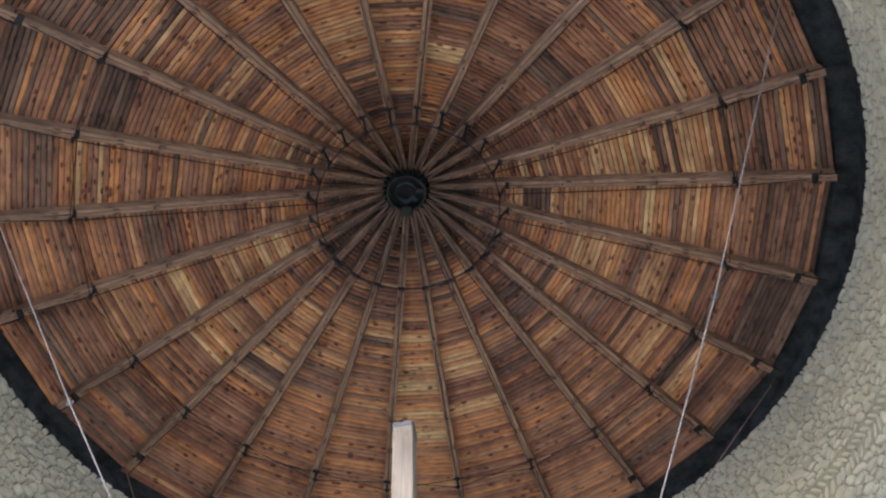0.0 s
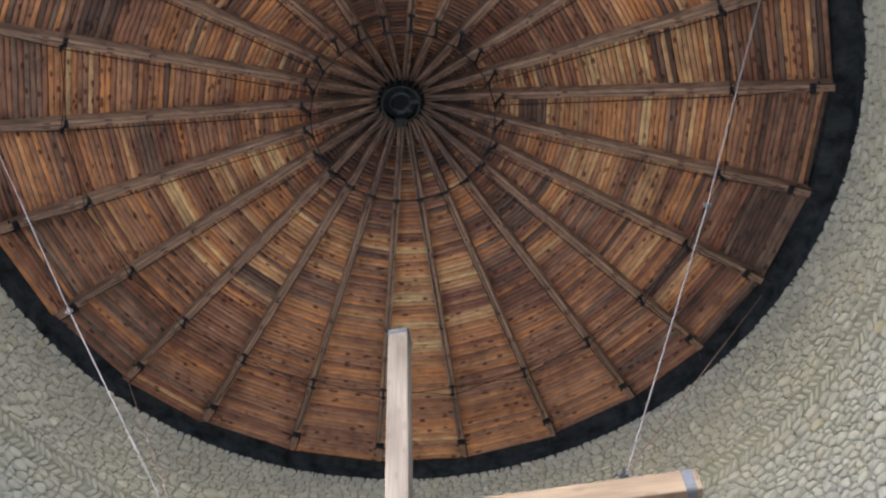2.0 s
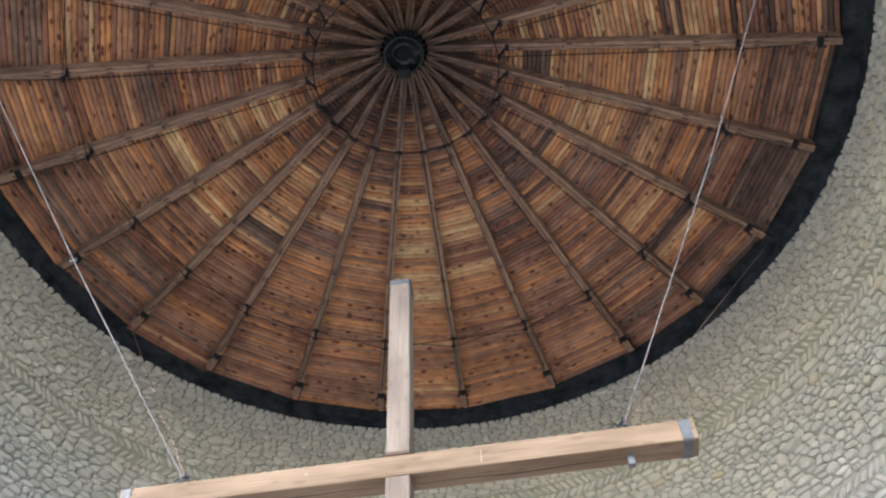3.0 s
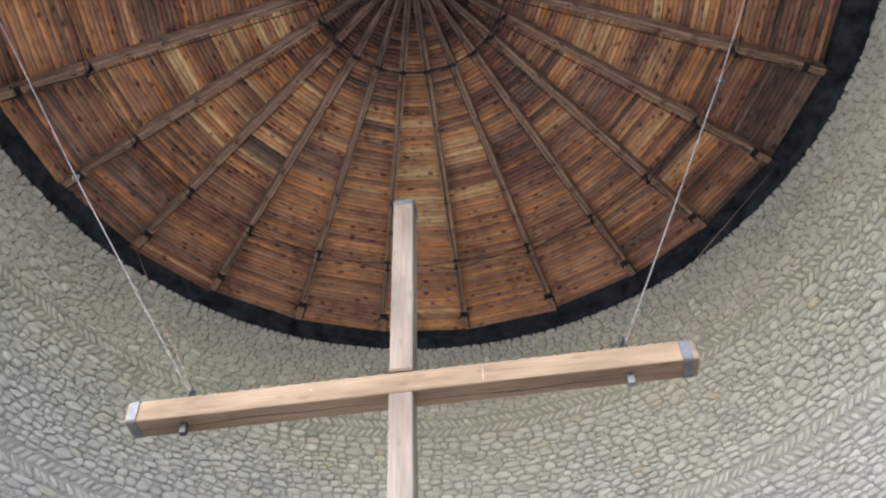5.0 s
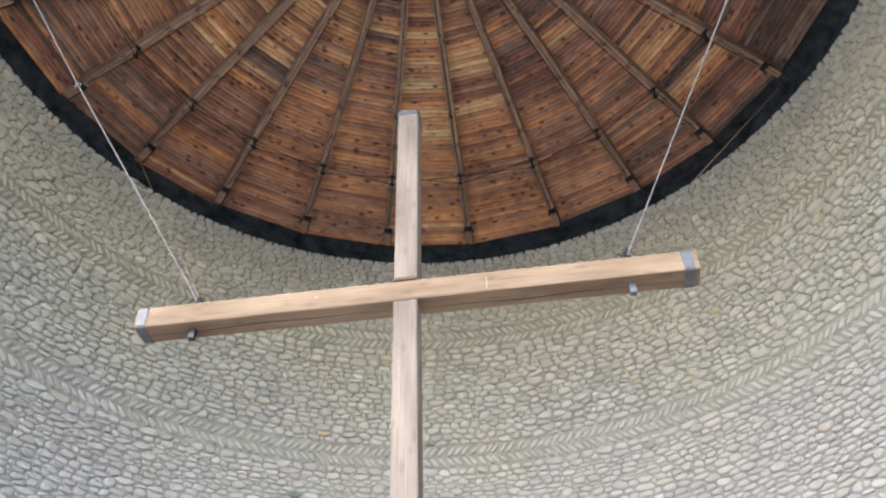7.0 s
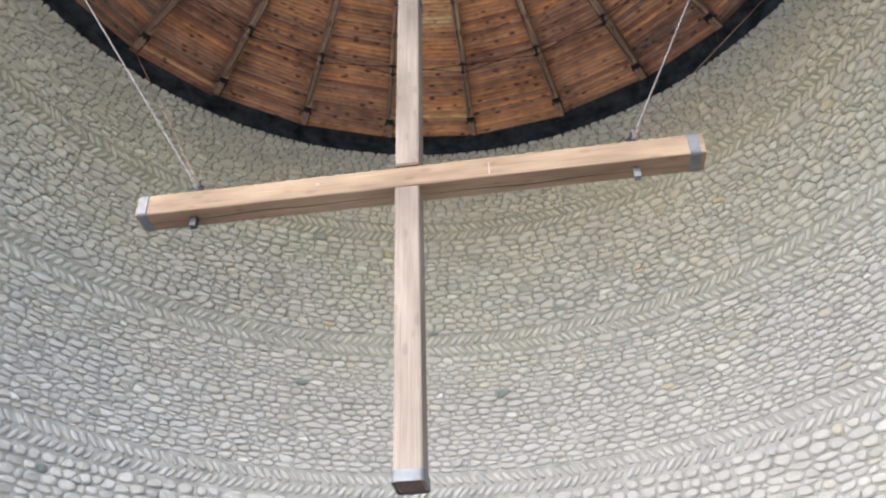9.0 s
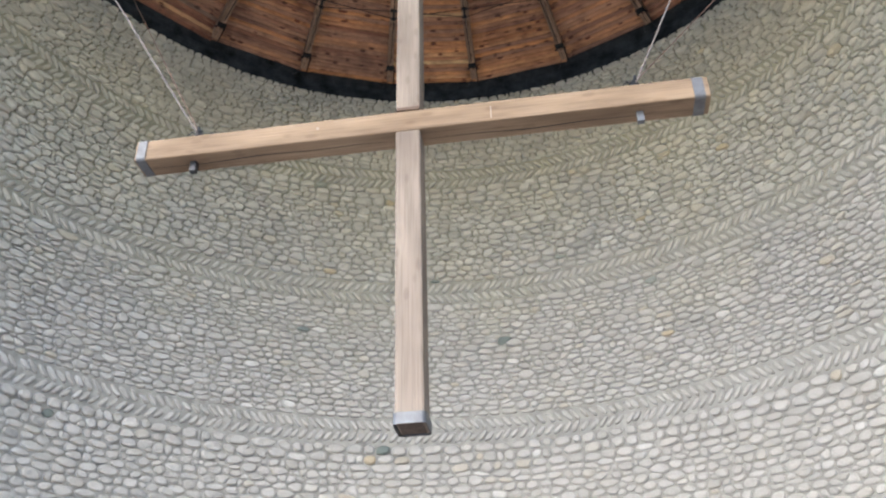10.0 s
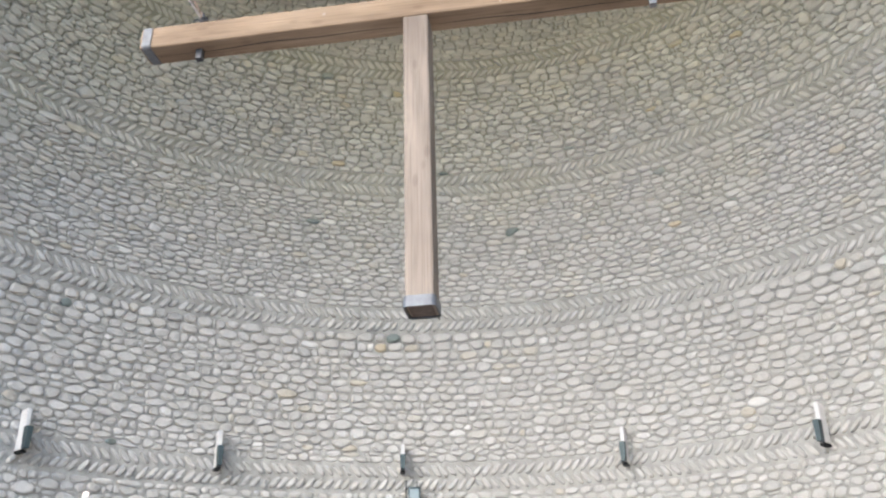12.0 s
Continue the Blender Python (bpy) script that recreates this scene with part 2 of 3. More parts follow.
bm = bmesh.new()
ringed(bm, [(R + 0.012, OPEN_Z), (5.55, OPEN_Z), (5.55, Z_TOP - 0.05), (R + 0.012, Z_TOP - 0.05)], 192)
ringed(bm, [(R + 0.012, SIDE_Z), (5.55, SIDE_Z), (5.55, OPEN_Z), (R + 0.012, OPEN_Z)], 144, OPEN_A1, OPEN_A0 + 2 * math.pi)
ringed(bm, [(R + 0.012, 0.0), (5.55, 0.0), (5.55, SIDE_Z), (R + 0.012, SIDE_Z)], 144, OPEN_A1, SIDE_A0 + 2 * math.pi)
wall = part("wall_round", bm, M_MORTAR, smooth=False)
tagged(wall, "round wall of grey river cobbles with herringbone bands set in lime mortar", "wall", kind="structure")

# ---- roof ----
PLANK_Z = APEX + 0.162
rng = random.Random(4)


# runs of boards that stand out: (heading in degrees, from, to in metres from the axis, tone)
YELLOW, PALE, TAN, BRIGHT, ORANGE, RED, GREY, DARK = 0.97, 0.88, 0.80, 0.75, 0.65, 0.36, 0.15, 0.10
RUNS = [(86, 3.36, 4.9, 0.66), (103, 3.2, 4.9, 0.54), (73, 3.2, 4.9, 0.56), (58, 3.3, 4.9, 0.48), (117, 3.3, 4.9, 0.50), (131, 3.1, 4.9, 0.46),
        (44, 3.3, 4.9, 0.42), (294, 1.2, 3.2, 0.34), (309, 1.2, 3.4, 0.37), (325, 1.2, 2.5, 0.42), (233, 1.5, 3.4, 0.60), (248, 2.8, 3.5, 0.6),
        (86, 1.30, 1.74, ORANGE), (86, 1.75, 1.86, GREY), (86, 1.87, 2.05, TAN), (86, 2.08, 2.32, ORANGE), (86, 2.34, 2.73, YELLOW),
        (86, 2.75, 2.93, ORANGE), (86, 2.95, 3.36, PALE), (103, 1.50, 1.79, RED), (103, 1.81, 2.0, TAN), (103, 2.33, 2.64, 0.45),
        (103, 2.70, 3.18, 0.58), (73, 1.60, 1.92, 0.55), (73, 1.94, 2.12, RED), (73, 2.14, 2.55, 0.77), (73, 2.57, 2.88, 0.47),
        (73, 2.92, 3.20, 0.76), (117, 1.78, 2.30, ORANGE), (131, 2.02, 2.26, BRIGHT), (131, 2.82, 3.04, DARK), (146, 1.95, 2.20, BRIGHT),
        (161, 2.62, 2.86, RED), (159, 2.36, 2.54, BRIGHT), (191, 2.50, 2.68, BRIGHT), (248, 1.95, 2.80, BRIGHT), (265, 1.45, 2.45, ORANGE),
        (281, 1.88, 2.10, YELLOW), (281, 1.30, 1.86, ORANGE), (282, 2.16, 2.56, RED), (294, 1.78, 2.05, RED), (356, 1.80, 2.24, BRIGHT),
        (356, 2.26, 2.78, ORANGE), (354, 1.48, 1.78, DARK)]
RUNS += [(11, 2.27, 2.66, TAN), (12, 3.04, 3.30, TAN), (325, 2.52, 2.84, ORANGE), (339, 3.24, 3.64, TAN), (340, 3.02, 3.15, DARK),
         (42, 2.48, 2.66, TAN), (44, 1.76, 2.12, GREY), (58, 2.84, 3.22, RED), (58, 2.48, 2.68, GREY), (197, 1.9, 2.65, 0.5),
         (215, 3.8, 4.45, GREY), (193, 4.1, 4.4, GREY), (310, 2.25, 2.54, GREY), (117, 2.9, 3.3, 0.66)]


def ceiling_mesh():
    verts, faces, tones, uvs = [], [], [], []
    step = 2 * math.pi / RAFTERS
    w = 0.055
    for i in range(RAFTERS):
        a0, a1 = radians(TURN[i]), radians(TURN[(i + 1) % RAFTERS])
        c0, s0, c1, s1 = math.cos(a0), math.sin(a0), math.cos(a1), math.sin(a1)
        runs = [(p, q, t) for head, p, q, t in RUNS if int(((head - 94.2) % 360) // 15) == i]
        r_end = 4.82 + 0.055 * s0 - 0.028 * c0 + rng.uniform(-0.02, 0.02)   # the roof sits a little off centre
        r = 0.30 + rng.uniform(0, 0.02)
        left, batch, spread = 0, 0.5, 0.18
        while r < r_end:
            if left <= 0:
                left = rng.choice((1, 2, 3, 4, 5, 6, 8))
                # mean tone by distance: darker and greyer towards the eave, redder round the hub
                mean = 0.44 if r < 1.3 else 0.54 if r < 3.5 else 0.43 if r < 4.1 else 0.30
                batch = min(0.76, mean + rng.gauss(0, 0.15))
            left -= 1
            ww = w * rng.uniform(0.93, 1.05)
            t = batch + rng.gauss(0, spread)
            if rng.random() < 0.04:
                t = rng.uniform(0.02, 0.2)
            for p, q, tone in runs:
                if p <= r + ww / 2 <= q:
                    t = tone + rng.gauss(0, 0.13)
            t = min(1, max(0, t))
            gap, ch, th = 0.003, 0.009, 0.024
            lift0, lift1 = rng.uniform(-0.003, 0.003), rng.uniform(-0.003, 0.003)
            prof = [(gap, ch + 0.002), (gap + ch, 0), (ww * 0.5, -0.002), (ww - gap - ch, 0), (ww - gap, ch + 0.002), (ww - gap, th), (gap, th)]
            k = len(verts)
            skew = rng.uniform(-0.003, 0.003)
            for (c, s, lift, sk) in ((c0, s0, lift0, skew), (c1, s1, lift1, -skew)):
                for dr, dz in prof:
                    rr = r + dr + sk
                    verts.append((rr * c, rr * s, PLANK_Z - SLOPE * rr + dz + lift))
            u0, v0, length = rng.uniform(0, 40), rng.uniform(0, 40), r * step
            n = len(prof)
            for j in range(n):
                j2 = (j + 1) % n
                faces.append((k + j, k + j2, k + n + j2, k + n + j))
                tones.append(t)
                va, vb = v0 + prof[j][0], v0 + prof[j2][0] + (0.03 if j2 == 0 else 0)
                uvs += [(u0, va), (u0, vb), (u0 + length, vb), (u0 + length, va)]
            r += ww
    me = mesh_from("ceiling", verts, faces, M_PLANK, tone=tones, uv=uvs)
    return me


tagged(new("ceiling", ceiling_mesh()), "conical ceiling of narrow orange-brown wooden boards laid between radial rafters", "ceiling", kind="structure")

bm = bmesh.new()
ringed(bm, [(0.02, PLANK_Z + 0.06), (5.9, PLANK_Z + 0.06 - SLOPE * 5.9), (5.9, PLANK_Z + 0.16 - SLOPE * 5.9), (0.02, PLANK_Z + 0.16)], 96)
tagged(part("roof", bm, M_TAR), "dark conical roof covering over the board ceiling", "roof", kind="structure")
bm = bmesh.new()
ringed(bm, [(5.02, Z_TOP - 0.045), (5.5, Z_TOP - 0.045), (5.5, 10.2), (5.02, 10.2)], 144)
tagged(part("eave", bm, M_TAR), "black tarred eave ring between wall and roof", "eave", kind="structure")
bm = bmesh.new()
ringed(bm, [(4.80, 10.30), (5.5, 10.06), (5.5, 10.10), (4.80, 10.34)], 144)
tagged(part("soffit", bm, M_TAR), "black soffit under the roof edge", "soffit", kind="structure")


def rafter():
    base = new("rafter")
    ca = math.cos(math.atan(SLOPE))
    r0, r1 = 0.24, 4.75
    zr = lambda r: APEX - SLOPE * r
    # local x runs outward from the axis, origin at the outer end
    ox, oz = 4.70, zr(4.70)
    n = 10
    for side in (-1, 1):
        bm = bmesh.new()
        vs = []
        for i in range(n + 1):
            r = r0 + (r1 - r0) * i / n
            wob = 0.003 * math.sin(i * 2.3 + side)
            sag = 0.004 * math.sin(i * 1.7 + 2 * side)
            inner, outer = side * 0.003, side * 0.044
            lo, hi = min(inner, outer), max(inner, outer)
            sec = [(lo, 0.006), (lo + 0.006, 0), (hi - 0.006, 0), (hi, 0.006), (hi, 0.16), (lo, 0.16)]
            vs.append([bm.verts.new((r - ox, y + wob, zr(r) - oz + z + (sag if z < 0.1 else 0))) for y, z in sec])
        for i in range(n):
            for j in range(6):
                bm.faces.new((vs[i][j], vs[i + 1][j], vs[i + 1][(j + 1) % 6], vs[i][(j + 1) % 6]))
        bm.faces.new(vs[0])
        bm.faces.new(vs[-1][::-1])
        bm.normal_update()
        grain_uv(bm, 0, 5.0 * side)
        part("board", bm, M_RAFTER, base)
    # forked iron shoe at the wall end
    bm = bmesh.new()
    z = zr(4.58) - oz
    tube(bm, (-0.18, -0.055, z + 0.01), (0.14, -0.052, z - 0.10), 0.008, 6)
    box(bm, (-0.19, -0.055, z - 0.014), (-0.13, 0.055, z + 0.040), 0.008)
    tube(bm, (-0.10, -0.075, z + 0.01), (-0.10, 0.075, z + 0.01), 0.012, 8)
    part("end_shoe", bm, M_IRON, base, "black iron shoe")
    # loose end of tie wire behind the shoe
    bm = bmesh.new()
    bend = [(0.02, 0.03, -0.03), (0.06, 0.07, -0.045), (0.11, 0.085, -0.07), (0.13, 0.12, -0.06)]
    for p, q in zip(bend, bend[1:]):
        tube(bm, Vector(p), Vector(q), 0.0035, 5)
    part("wire_tail", bm, M_DULL, base, "loose grey tie wire")
    # struts with their collars
    for name, r, drop, lean in (("outer_strut", 3.755, 0.16, 0.0), ("inner_strut", 1.25, 0.22, 0.12)):
        bm = bmesh.new()
        x, z = r - ox, zr(r) - oz
        tube(bm, (x, 0, z + 0.03), (x - lean, 0, z - drop), 0.014, 8)
        box(bm, (x - 0.02, -0.045, z - 0.01), (x + 0.02, 0.045, z + 0.04), 0.004)
        tube(bm, (x - lean, -0.03, z - drop), (x - lean, 0.03, z - drop), 0.02, 8)
        part(name, bm, M_IRON, base, "black iron strut")
    # cable under the rafter, from shoe to strut to strut
    pts = [(4.45, -0.035), (3.755, -0.16), (1.13, -0.265), (0.33, -0.03)]
    bm = bmesh.new()
    for (ra, da), (rb, db) in zip(pts, pts[1:]):
        tube(bm, (ra - ox, 0, zr(ra) - oz + da), (rb - ox, 0, zr(rb) - oz + db), 0.006, 6)
    part("tie_cable", bm, M_IRON, base, "thin dark steel cable")
    # bolt heads along the beam
    for r in (1.9, 2.95):
        bm = bmesh.new()
        tube(bm, (r - ox, 0, zr(r) - oz + 0.01), (r - ox, 0, zr(r) - oz - 0.01), 0.012, 6)
        part("bolt", bm, M_IRON, base)
    tagged(base, "radial wooden rafter with black iron struts and an underslung cable", "rafter", "roof rafters")
    return base, ox, oz


first, ox, oz = rafter()
first.matrix_basis = pose(0, 0, 0, 0, 0, TURN[0]) @ pose(ox, 0, oz)
for i in range(1, RAFTERS):
    copy_thing(first, pose(0, 0, 0, 0, 0, TURN[i]) @ pose(ox, 0, oz))


def polar(r, a, z):
    return Vector((r * math.cos(a), r * math.sin(a), z))


# cables between neighbouring rafters
zi = APEX - SLOPE * 1.25 - 0.215
ring = new("ring_cable")
ring.location = (0, 0, zi)
for i in range(RAFTERS):
    bm = bmesh.new()
    tube(bm, polar(1.13, radians(TURN[i]), 0), polar(1.13, radians(TURN[(i + 1) % RAFTERS]), 0), 0.009, 6)
    part("link", bm, M_IRON, ring)
tagged(ring, "black ring cable joining the inner struts", "cable")
zo = APEX - SLOPE * 3.755


def brace():
    base = new("brace_cable")
    h = 3.755
    a = radians(15)
    for za, zb in ((-0.01, -0.16), (-0.16, -0.01)):
        bm = bmesh.new()
        tube(bm, (0, 0, za), (h * math.cos(a) - h, h * math.sin(a), zb), 0.0055, 6)
        part("wire", bm, M_IRON, base)
    return tagged(base, "pair of crossed dark bracing wires between two rafters", "cable", "bracing wires")


b0 = brace()
b0.matrix_basis = pose(0, 0, 0, 0, 0, TURN[0]) @ pose(3.755, 0, zo)
for i in range(1, RAFTERS):
    copy_thing(b0, pose(0, 0, 0, 0, 0, TURN[i]) @ pose(3.755, 0, zo))

# hub at the apex
hub = new("roof_hub")
hub.location = (-0.03, -0.05, APEX - 0.30)
bm = bmesh.new()
ringed(bm, [(0.225, 0.0), (0.25, 0.0), (0.25, 0.42), (0.225, 0.42)], 32)
part("collar", bm, M_HUB, hub)
bm = bmesh.new()
ringed(bm, [(0.005, 0.15), (0.225, 0.13), (0.225, 0.15), (0.005, 0.17)], 32)
part("cap", bm, M_IRON, hub)
bm = bmesh.new()
ringed(bm, [(0.10, 0.05), (0.125, 0.03), (0.15, 0.05), (0.125, 0.07)], 32)
part("inner_ring", bm, M_HUB, hub)
for turn, reach in ((95, 0.20), (40, 0.17), (-10, 0.22)):
    bm = bmesh.new()
    box(bm, (reach - 0.09, -0.03, 0.02), (reach, 0.03, 0.032), 0.003, pose(0, 0, 0, 0, 0, turn) @ pose(0, 0, 0, 14, 0, 0))
    part("bracket", bm, M_DULL, hub, "dull grey steel bracket")
for i in range(RAFTERS):
    bm = bmesh.new()
    box(bm, (0.24, -0.006, 0.06), (0.30, 0.006, 0.26), 0.002, pose(0, 0, 0, 0, 0, math.degrees(RAFTER_0) + 15 * i))
    part("fin", bm, M_IRON, hub)
bm = bmesh.new()
box(bm, (-0.07, 0.14, -0.10), (0.07, 0.26, 0.02), 0.01)
part("junction_box", bm, M_HUB, hub, "small dark green box")
tagged(hub, "dark green steel hub where all rafters meet", "hub")

# ---- the hanging cross ----
CX, CY, CTURN, CZ = -0.03, -0.126, -10.14, 5.097
W, D, BH = 0.159, 0.181, 0.162
cross = new("hanging_cross")
cross.matrix_basis = pose(CX, CY, CZ, 0, 0, CTURN)
TOPZ, BOTZ = 6.95 - CZ, 3.072 - CZ


LEAN = 0.016   # the foot of the post stands a little out of plumb


def beam_part(name, lo, hi, axis, off, mat, lean=0.0):
    bm = bmesh.new()
    box(bm, lo, hi, 0.016)
    if lean:
        for v in bm.verts:
            v.co.x += lean * (v.co.z + BH / 2) / (BOTZ + BH / 2)
    bm.normal_update()
    grain_uv(bm, axis, off)
    return part(name, bm, mat, cross)


beam_part("crossbar", (-1.832, -D / 2, -BH / 2), (1.875, D / 2, BH / 2), 0, 3.1, M_BAR)
beam_part("upper_post", (-W / 2, -D / 2 - 0.003, BH / 2 + 0.003), (W / 2, D / 2, TOPZ), 2, 7.7, M_CROSS)
beam_part("lower_post", (-W / 2, -D / 2 - 0.003, BOTZ), (W / 2, D / 2, -BH / 2 - 0.003), 2, 12.4, M_CROSS, LEAN)


def sleeve(axis, at0, at1, half_a, half_b):
    """A hollow steel band with rounded corners round a beam that runs along axis."""
    bm = bmesh.new()
    rings = []
    for pos, grow in ((at0, 0.0), (at0, 0.007), (at1, 0.007), (at1, 0.0)):
        row = []
        for k in range(24):
            t = k * math.pi / 12 + math.pi / 24
            corner = 0.022 + grow
            ca, cb = math.copysign(half_a + 0.001 - 0.022, math.cos(t)), math.copysign(half_b + 0.001 - 0.022, math.sin(t))
            a, b = ca + corner * math.cos(t), cb + corner * math.sin(t)
            row.append(bm.verts.new((pos, b, a) if axis == 0 else (a, b, pos)))
        rings.append(row)
    for p, q in zip(rings, rings[1:] + rings[:1]):
        for k in range(24):
            bm.faces.new((p[k], p[(k + 1) % 24], q[(k + 1) % 24], q[k]))
    return part("end_band", bm, M_STEEL, cross, "grey zinc band")


sleeve(0, -1.812, -1.752, BH / 2, D / 2)
sleeve(0, 1.775, 1.84, BH / 2, D / 2)
sleeve(2, TOPZ - 0.05, TOPZ - 0.004, W / 2, D / 2)
foot_band = sleeve(2, BOTZ - 0.006, BOTZ + 0.056, W / 2 + 0.002, D / 2 + 0.002)
foot_band.location.x = LEAN
bm = bmesh.new()
box(bm, (LEAN - W / 2 + 0.012, -D / 2 + 0.012, BOTZ - 0.003), (LEAN + W / 2 - 0.012, D / 2 - 0.012, BOTZ + 0.02), 0.01)
part("end_grain", bm, plain("dark_end_grain", (0.085, 0.06, 0.05), 0.8, vary=0.4, scale=30), cross, "dark weathered end grain")
# dark strip as the shadow where the upper post meets the bar, old nail marks, a drying crack under each arm
bm = bmesh.new()
box(bm, (-W / 2 + 0.004, -D / 2 - 0.006, BH / 2 + 0.001), (W / 2 - 0.004, -D / 2 + 0.05, BH / 2 + 0.026), 0.004)
part("shadow_strip", bm, M_RAFTER, cross, "dull brown strip as shadow under the upper post")
bm = bmesh.new()
box(bm, (0.527, -D / 2 - 0.0025, -0.06), (0.534, -D / 2 + 0.001, 0.035), 0.001)
part("paint_mark", bm, M_CHALK, cross, "white paint streak")
bm = bmesh.new()
bmesh.ops.create_circle(bm, cap_ends=True, radius=0.011, segments=12, matrix=pose(-0.59, -D / 2 - 0.003, 0.012, 90))
part("paint_mark", bm, M_CHALK, cross, "white paint spot")
for u0, u1 in ((-1.78, -0.12), (0.12, 1.5)):
    bm = bmesh.new()
    prev = None
    n = 24
    for k in range(n + 1):
        u = u0 + (u1 - u0) * k / n
        y = 0.012 * math.sin(u * 2.1) + 0.006 * math.sin(u * 9.0 + 1) + 0.01
        w = 0.0035 * math.sin(math.pi * (k + 0.3) / (n + 0.6)) + 0.0008
        row = [bm.verts.new((u, y + d, -BH / 2 - 0.0015)) for d in (-w, w)]
        if prev:
            bm.faces.new((prev[0], prev[1], row[1], row[0]))
        prev = row
    part("crack", bm, M_IRON, cross, "dark drying crack")


for sx in (-1.447, 1.447):
    bm = bmesh.new()
    box(bm, (sx - 0.022, -0.022, -BH / 2 - 0.075), (sx + 0.022, 0.022, -BH / 2 + 0.002), 0.004)
    part("bolt", bm, M_STEEL if sx > 0 else M_DULL, cross, "square steel nut under the bar")
    bm = bmesh.new()
    tube(bm, (sx, 0, BH / 2 - 0.002), (sx, 0, BH / 2 + 0.06), 0.012, 8)
    g0 = [Vector((sx + 0.024 * math.cos(t), 0, BH / 2 + 0.075 + 0.024 * math.sin(t))) for t in [k * math.pi / 6 for k in range(12)]]
    for p, q in zip(g0, g0[1:] + g0[:1]):
        tube(bm, p, q, 0.008, 6)
    tube(bm, (sx, 0, BH / 2 + 0.085), (sx + 0.012 * (1 if sx > 0 else -1), -0.004, BH / 2 + 0.15), 0.014, 8, 0.008)
    part("eye_bolt", bm, M_DULL, cross, "dull steel eye bolt")
    # dark twine wound round the foot of the rope, with two loose ends
    bm = bmesh.new()
    coil = [Vector((sx + 0.022 * math.cos(k * 0.9), 0.022 * math.sin(k * 0.9), BH / 2 + 0.012 + 0.0045 * k)) for k in range(22)]
    for p, q in zip(coil, coil[1:]):
        tube(bm, p, q, 0.006, 5)
    for dx, dz in ((0.085, 0.022), (-0.06, 0.05)):
        tube(bm, coil[8], coil[8] + Vector((dx, -0.03, dz)), 0.005, 5)
        tube(bm, coil[8] + Vector((dx, -0.03, dz)), coil[8] + Vector((dx * 1.4, -0.035, dz - 0.03)), 0.005, 5)
    part("binding", bm, M_DULL, cross, "dark twine binding")
tagged(cross, "large pale wooden cross with zinc end bands hung on cables", "cross")
cm = cross.matrix_basis


def cable(name, label, chain, mat, knot=None):
    base = new(name)
    base.location = chain[0][0]
    for (p, r), (q, _) in zip(chain, chain[1:]):
        bm = bmesh.new()
        tube(bm, p - base.location, q - base.location, r, 8)
        part("strand", bm, mat, base)
    if knot is not None:
        bm = bmesh.new()
        for k in range(12):
            t, t2 = k * math.pi / 6, (k + 1) * math.pi / 6
            f = lambda t: knot - base.location + cm.to_3x3() @ Vector((0.026 * math.cos(t), 0, 0.026 * math.sin(t)))
            tube(bm, f(t), f(t2), 0.006, 6)
        part("ring", bm, M_STEEL, base, "steel ring")
    return tagged(base, label, "cable", "cross suspension")


def on_bar(u, z):
    return cm @ Vector((u, 0, z - CZ))


for u_eye, b, c in ((-1.447, Vector((-2.667, -0.265, 7.139)), Vector((-4.562, -0.919, 10.24))),
                    (1.447, Vector((2.259, -1.328, 7.004)), Vector((3.681, -3.042, 10.2)))):
    a = on_bar(u_eye, 5.069 + 0.175)
    cable("suspension_cable", "pale twisted steel rope holding one arm of the cross", [(a, 0.0055), (b, 0.005), (c, 0.005)], M_ROPE, b)

# tie cords that keep the cross from swinging
cable("tie_cord", "thin reddish cord from the cross to the eave", [(on_bar(1.447, 5.27), 0.0035), (polar(4.82, radians(22), 10.05), 0.0035)], M_CORD)
cable("tie_cord", "thin reddish cord from the cross to the eave", [(on_bar(-1.447, 5.27), 0.0035), (polar(4.82, radians(139), 10.2), 0.0035)], M_CORD)


# ---- fittings on the wall ----
def wall_lamp():
    base = new("wall_lamp")
    # local x points from the wall to the axis
    bm = bmesh.new()
    box(bm, (0.02, -0.02, -0.185), (0.15, 0.02, 0.185), 0.006)
    part("body", bm, M_WHITE, base, "white enamelled lamp body")
    bm = bmesh.new()
    vs = box(bm, (0.152, -0.03, -0.185), (0.225, 0.03, 0.015), 0.005)
    for v in vs:
        if v.co.z < -0.1:
            v.co.y *= 0.72
    part("front_cover", bm, M_DARKBOX, base, "dark slate metal cover")
    bm = bmesh.new()
    box(bm, (0.03, -0.026, -0.215), (0.17, 0.026, -0.188), 0.006)
    part("foot", bm, M_IRON, base, "black foot")
    bm = bmesh.new()
    tube(bm, (-0.02, 0, -0.08), (0.06, 0, -0.08), 0.014, 8)
    part("stem", bm, M_IRON, base)
    return tagged(base, "narrow white and dark metal lamp fixed upright on the cobble wall", "wall lamp", "wall lamps")


def at_wall(deg, z):
    return pose(0, 0, 0, 0, 0, deg) @ pose(R, 0, z, 0, 0, 180)


lamp0 = wall_lamp()
lamp0.matrix_basis = at_wall(137.3, 3.333)
for deg, height, tall in ((115.5, 3.385, 1), (92.9, 3.373, 0.76), (65.3, 3.38, 1), (42.5, 3.30, 1)):
    copy_thing(lamp0, at_wall(deg, height) @ Matrix.Diagonal((1, 1, tall, 1)))

